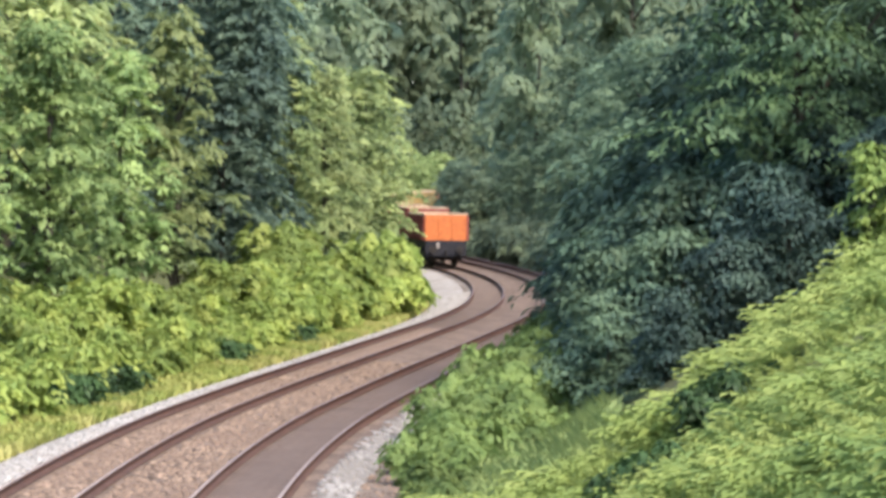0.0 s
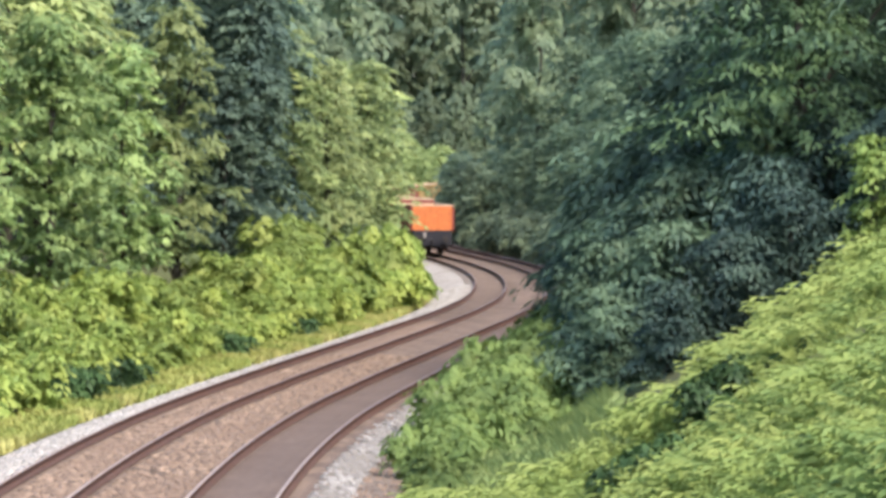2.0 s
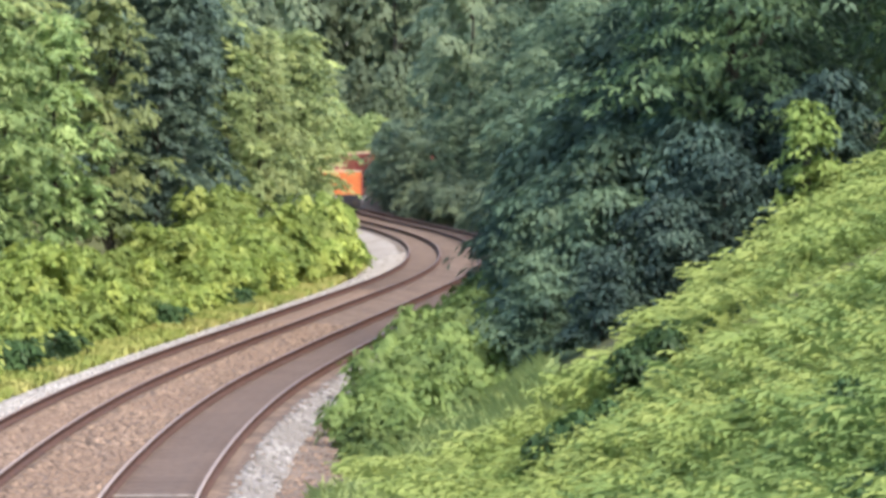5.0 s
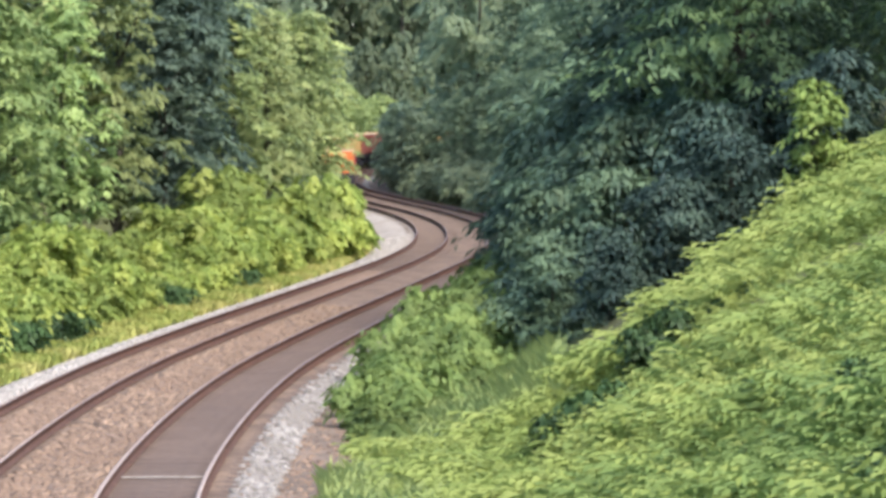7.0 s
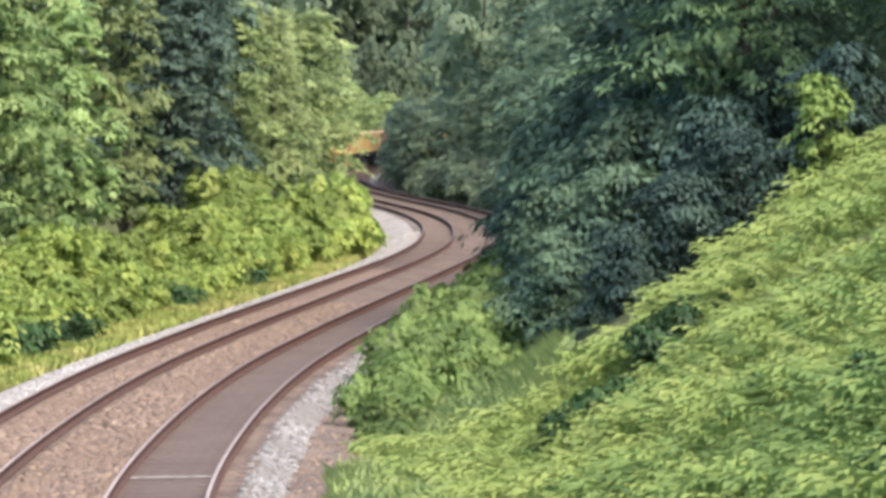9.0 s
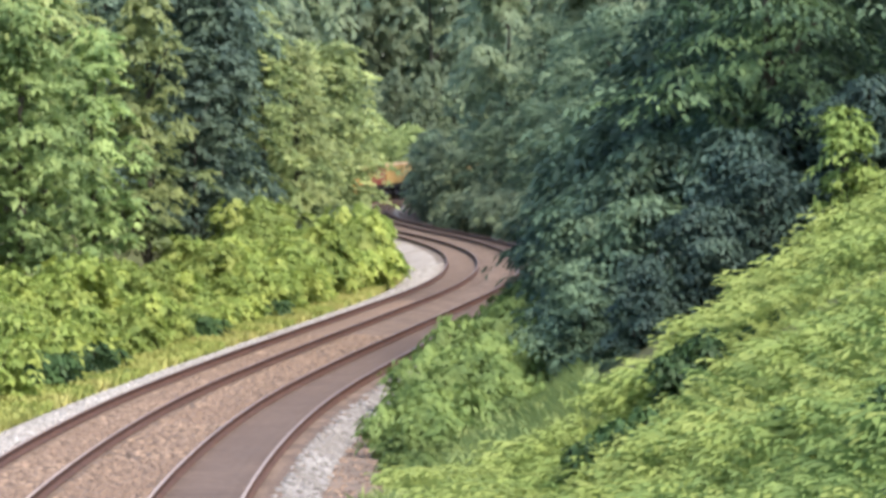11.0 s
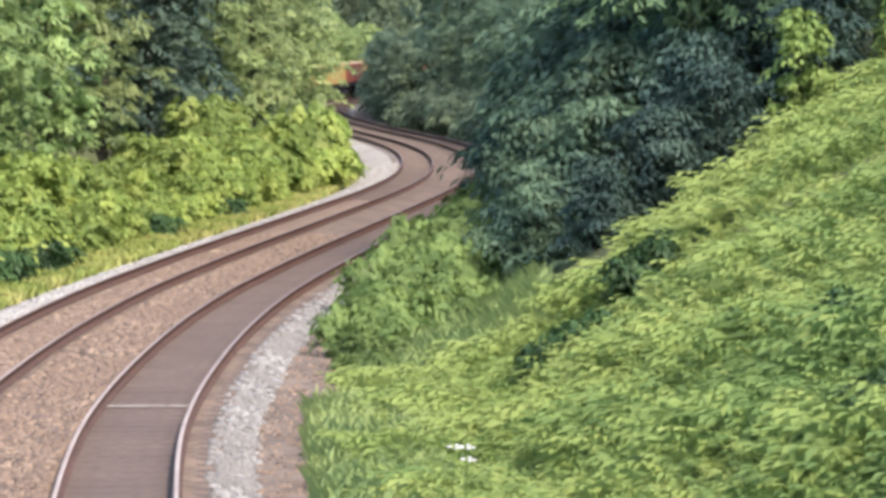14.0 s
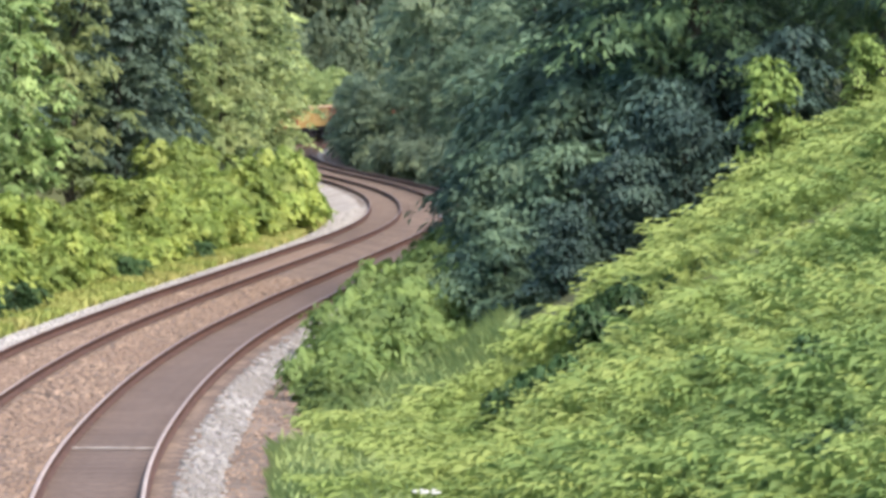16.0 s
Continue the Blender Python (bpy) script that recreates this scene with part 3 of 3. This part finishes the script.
grass("verge_grass", "dry yellow-green grass along the ballast edge", 30000, 50, 165, -6.1, -4.5, 0.22)
grass("bank_grass", "soft green grass at the bracken's edge", 9000, 26, 56, 4.3, 6.0, 0.36, L_SOFT)

grass("tall_grass", "soft mid-green tall grass below the bracken slope", 7000, 60, 78, 5.4, 8.3, 0.42, L_SOFT)

# ---- white flower heads in the bracken ----
for y, d, h in ((41.6, 5.85, 1.05), (41.2, 5.98, 0.92), (41.9, 6.02, 1.0)):
    x0 = float(mid(y)) + d
    fl = empty("wild_flower", "white umbel flowers on a tall stem in the bracken", "flower", "white wild flowers")
    fl.matrix_basis = pose(x0, y, float(ground_z(x0, y)))
    part("stem", rod(bmesh.new(), (0, 0, -0.05), (0.05, -0.1, h), 0.012, 0.006, 5), L_SHRUB, fl)
    for k in range(5):
        a = k * 1.257
        bm = bmesh.new()
        bmesh.ops.create_icosphere(bm, subdivisions=1, radius=0.036, matrix=Matrix.Translation((0.05 + 0.08 * math.cos(a), -0.1 + 0.08 * math.sin(a), h + 0.02 * (k % 2))) @ Matrix.Diagonal((1, 1, .45, 1)))
        part("flower_head", bm, M_WHITE, fl, "white flower head")


# ---- the train ----
WAGON, PITCH, SPEED, GAUGE_D = 11.4, 12.3, 5.2, -1.77
ty = np.arange(150, 430, 0.25)
tp = along(ty, GAUGE_D)
ts = np.concatenate([[0], np.cumsum(np.linalg.norm(np.diff(tp, axis=0), axis=1))])
TAIL = float(np.interp(213.0, tp[:, 1], ts))


def on_line(s):
    return Vector([float(np.interp(s, ts, tp[:, k])) for k in range(3)])


def wheel_bm(sx):
    bm = bmesh.new()
    rod(bm, (sx * 0.68, 0, 0), (sx * 0.82, 0, 0), 0.42, 0.42, 20)
    rod(bm, (sx * 0.655, 0, 0), (sx * 0.68, 0, 0), 0.45, 0.45, 20)
    rod(bm, (sx * 0.82, 0, 0), (sx * 0.86, 0, 0), 0.14, 0.12, 12)
    return bm


def wagon(label, side, end, z1):
    """An open box wagon, its rear end at y = 0, rails at z = 0."""
    w = empty("box_wagon", label, "wagon", "wagons of the goods train")
    a, b, L, z0 = -1.35, 1.35, WAGON, 1.62
    y0, y1 = 0.55, 0.55 + L
    for x in (a, b):
        s = 1 if x > 0 else -1
        p = part("side_wall", box(bmesh.new(), x - .04, x + .04, y0, y1, z0, z1, .01), side, w)
        for k in range(8):
            yy = y0 + .12 + k * (L - .24) / 7
            part("side_rib", box(bmesh.new(), min(x + s * .04, x + s * .12), max(x + s * .04, x + s * .12), yy - .05, yy + .05, z0, z1 - .08, .01), side, p)
        part("side_capping", box(bmesh.new(), x - .05, x + .06, y0, y1, z1 + .003, z1 + .09, .015), M_CREAM, p, "cream top rail")
    for yy, s in ((y0, -1), (y1, 1)):
        p = part("end_wall", box(bmesh.new(), a + .043, b - .043, yy - .045, yy + .045, z0, z1, .01), end, w)
        for x in (-1.26, -0.42, 0.42, 1.26):
            part("end_rib", box(bmesh.new(), x - .045, x + .045, min(yy + s * .048, yy + s * .09), max(yy + s * .048, yy + s * .09), z0 + .02, z1 - .1, .01), end, p)
        part("end_capping", box(bmesh.new(), a + .07, b - .07, yy - .06, yy + .06, z1 + .003, z1 + .088, .015), M_CREAM, p, "cream top rail")
    part("floor_pan", box(bmesh.new(), a + .045, b - .045, y0 + .05, y1 - .05, z0 + .02, z0 + .1), M_DIRT, w, "dusty wagon floor")
    part("underframe", box(box(box(bmesh.new(), -1.25, -1.05, y0 - .1, y1 + .1, 1.2, 1.61, .02), 1.05, 1.25, y0 - .1, y1 + .1, 1.2, 1.61, .02), -.25, .25, y0, y1, 1.25, 1.6, .02), M_FRAME, w, "black steel underframe")
    for yy, s in ((y0, -1), (y1, 1)):
        hs = part("headstock", box(bmesh.new(), -1.3, 1.3, min(yy - s * .05, yy + s * .14), max(yy - s * .05, yy + s * .14), 0.62, 1.605, .02), M_FRAME, w, "black headstock")
        for x in (-.87, .87):
            bf = part("buffer", rod(bmesh.new(), (x, yy + s * .14, 1.06), (x, yy + s * .42, 1.06), .1, .09, 12), M_FRAME, hs)
            rod_bm = rod(bmesh.new(), (x, yy + s * .42, 1.06), (x, yy + s * .47, 1.06), .23, .23, 16)
            part("buffer_head", rod_bm, M_WHEEL, hs)
        part("coupling", rod(rod(bmesh.new(), (0, yy + s * .14, 1.0), (0, yy + s * .45, .95), .06, .06, 8), (0, yy + s * .44, .97), (0, yy + s * .42, .55), .045, .045, 8), M_WHEEL, hs)
        part("brake_pipe", rod(bmesh.new(), (.38, yy + s * .16, .98), (.42, yy + s * .22, .5), .035, .035, 8), M_FRAME, hs)
    for yb in (y0 + 1.9, y1 - 1.9):
        bg = part("bogie", box(box(box(bmesh.new(), -1.12, -.98, yb - 1.35, yb + 1.35, .38, .82, .05), .98, 1.12, yb - 1.35, yb + 1.35, .38, .82, .05), -.97, .97, yb - .25, yb + .25, .45, 1.1, .04), M_FRAME, w, "black bogie frame")
        for dy in (-.9, .9):
            ws = rod(bmesh.new(), (-.9, 0, 0), (.9, 0, 0), .07, .07, 10)
            ax = part("wheelset", ws, M_WHEEL, w, "steel wheelset")
            ax.matrix_basis = pose(0, yb + dy, .45)
            for sx in (-1, 1):
                part("wheel", wheel_bm(sx), M_WHEEL, ax)
    part("brake_gear", box(box(bmesh.new(), -1.0, -.4, y0 + 4.4, y0 + 6.0, .55, 1.15, .05), .4, 1.0, y0 + 4.8, y0 + 5.8, .6, 1.15, .05), M_FRAME, w, "black brake cylinders")
    return w


ORANGE = ("open box wagon with orange ends and maroon sides", M_MAROON, M_ORANGE, 3.22)
YELLOW = ("weathered yellow high-sided box wagon with cream capping", M_YELLOW, M_YELLOW, 3.5)
RED = ("weathered red high-sided box wagon with cream capping", M_RED, M_RED, 3.5)
DULL = ("dull maroon high-sided box wagon with cream capping", M_MAROON, M_MAROON, 3.5)
COLOURS = [ORANGE, DULL, DULL, YELLOW, YELLOW, RED, YELLOW, YELLOW, RED, DULL, YELLOW, YELLOW, RED]
TRAIN = [wagon(*c) for c in COLOURS]
# tail lamp and pale panel on the last wagon
part("tail_lamp", box(bmesh.new(), -.62, -.42, .2, .38, 1.12, 1.5, .03), M_PALE, TRAIN[0], "pale tail lamp box")
part("lamp_bracket", box(bmesh.new(), -.55, -.49, .33, .42, 1.0, 1.2, .01), M_FRAME, TRAIN[0])

rng = np.random.default_rng(29)
# ---- sleepers and loose stones ----
def stones(name, label, mat, n, y0, y1, spans, size):
    y = y0 + (y1 - y0) * rng.random(n) ** 1.5
    sp = np.array(spans)[rng.integers(len(spans), size=n)]
    d = sp[:, 0] + (sp[:, 1] - sp[:, 0]) * rng.random(n)
    c = along(y, d)
    c[:, 2] = rise(y) + np.interp(d, [q[0] for q in prof], [q[1] for q in prof]) + 0.008
    cube = np.array([[-1, -1, -1], [1, -1, -1], [1, 1, -1], [-1, 1, -1], [-.7, -.7, 1], [.7, -.7, 1], [.7, .7, 1], [-.7, .7, 1]], float) * 0.5
    k = cube[None] * (1 + rng.uniform(-.3, .3, (n, 8, 3))) * (size * rng.uniform(.6, 1.5, n))[:, None, None] * np.array([1, 1, .6])
    a = rng.uniform(0, 6.28, n)
    k = np.stack([k[..., 0] * np.cos(a)[:, None] - k[..., 1] * np.sin(a)[:, None], k[..., 0] * np.sin(a)[:, None] + k[..., 1] * np.cos(a)[:, None], k[..., 2]], -1)
    Q = np.array([[4, 5, 6, 7], [0, 1, 5, 4], [1, 2, 6, 5], [2, 3, 7, 6], [3, 0, 4, 7]])
    return stuff(name, quick(name, (c[:, None] + k).reshape(-1, 3), (np.arange(n)[:, None, None] * 8 + Q[None]).reshape(-1, 4), mat), label, "stones")


stones("ballast_stones", "loose pinkish brown ballast stones", M_STONES, 12000, 30, 105, [(-.8, .8), (-.8, .8), (-2.3, -1.0), (-2.3, -1.0)], 0.09)
stones("pale_stones", "loose pale grey ballast stones on the shoulders", M_STONES_B, 5500, 40, 170, [(-4.2, -2.75)], 0.08)
stones("grey_stones", "loose grey ballast stones spilling onto the cess", M_STONES_C, 2600, 30, 110, [(2.85, 3.55)], 0.085)

stones("cess_stones", "small brown stones and grit trampled into the cess", M_STONES, 3000, 30, 90, [(3.5, 5.3)], 0.06)

SLEEPERS = {}
for d, m in ((-1.77, M_SLEEPER_B), (1.70, M_SLEEPER)):
    bm = box(bmesh.new(), -1.25, 1.25, -.125, .125, -.12, 0, .015)
    SLEEPERS[d] = bpy.data.meshes.new("sleeper")
    bm.to_mesh(SLEEPERS[d])
    bm.free()
    SLEEPERS[d].materials.append(m)
for d, tr in TRACKS.items():
    for y in np.arange(32, 129, 0.65):
        ob = put("sleeper", SLEEPERS[d], tr)
        q = along(np.array(y), d)
        ob.matrix_basis = pose(q[0], q[1], q[2] - .206, 0, 0, -math.degrees(math.atan(float(slope(y)))))
    far = []
    for y in np.arange(129, 340, 0.65):
        q = along(np.array([y]), d)[0]
        s = float(slope(y))
        f, n = np.array([s, 1, 0]) / math.hypot(1, s), np.array([1, -s, 0]) / math.hypot(1, s)
        far.append([q + n * x + f * v + np.array([0, 0, -.2]) for x, v in ((-1.25, -.125), (1.25, -.125), (1.25, .125), (-1.25, .125))])
    far = np.array(far).reshape(-1, 3)
    tagged(put("sleeper_run", quick("sleeper_run", far, np.arange(len(far)).reshape(-1, 4), SLEEPERS[d].materials[0]), tr), kind="stuff")
# pale bonding cable between the rails
q = along(np.array(53.9), 1.7)
bond = new("bonding_cable")
tagged(bond, "pale bonding cable lying across the sleepers between rails", "cable")
bond.matrix_basis = pose(q[0], q[1], q[2] - .17, 0, 0, 3)
part("cable", rod(bmesh.new(), (-.68, 0, 0), (.7, -.05, 0), .016, .016, 8), M_PALE, bond)


# ---- what moves ----
def motions():
    for k, w in enumerate(TRAIN):
        rows = []
        for t in np.arange(0, 16.01, 0.5):
            s = TAIL - 0.1 + SPEED * t + k * PITCH
            rear, front = on_line(s + 2.45), on_line(s + WAGON - 1.35)
            g = (front - rear).normalized()
            o = rear - g * 2.45
            rows.append((float(t), pose(o.x, o.y, o.z, math.degrees(math.asin(g.z)), 0, -math.degrees(math.atan2(g.x, g.y)))))
        walk(w, rows)
    for ax in [c for c in TRAIN[0].children if c.name.startswith("wheelset")]:
        p = ax.matrix_basis.translation.copy()
        walk(ax, [(float(t), pose(p.x, p.y, p.z, -math.degrees(SPEED * t / 0.42), 0, 0)) for t in np.arange(0, 16.01, 0.1)])


motions()
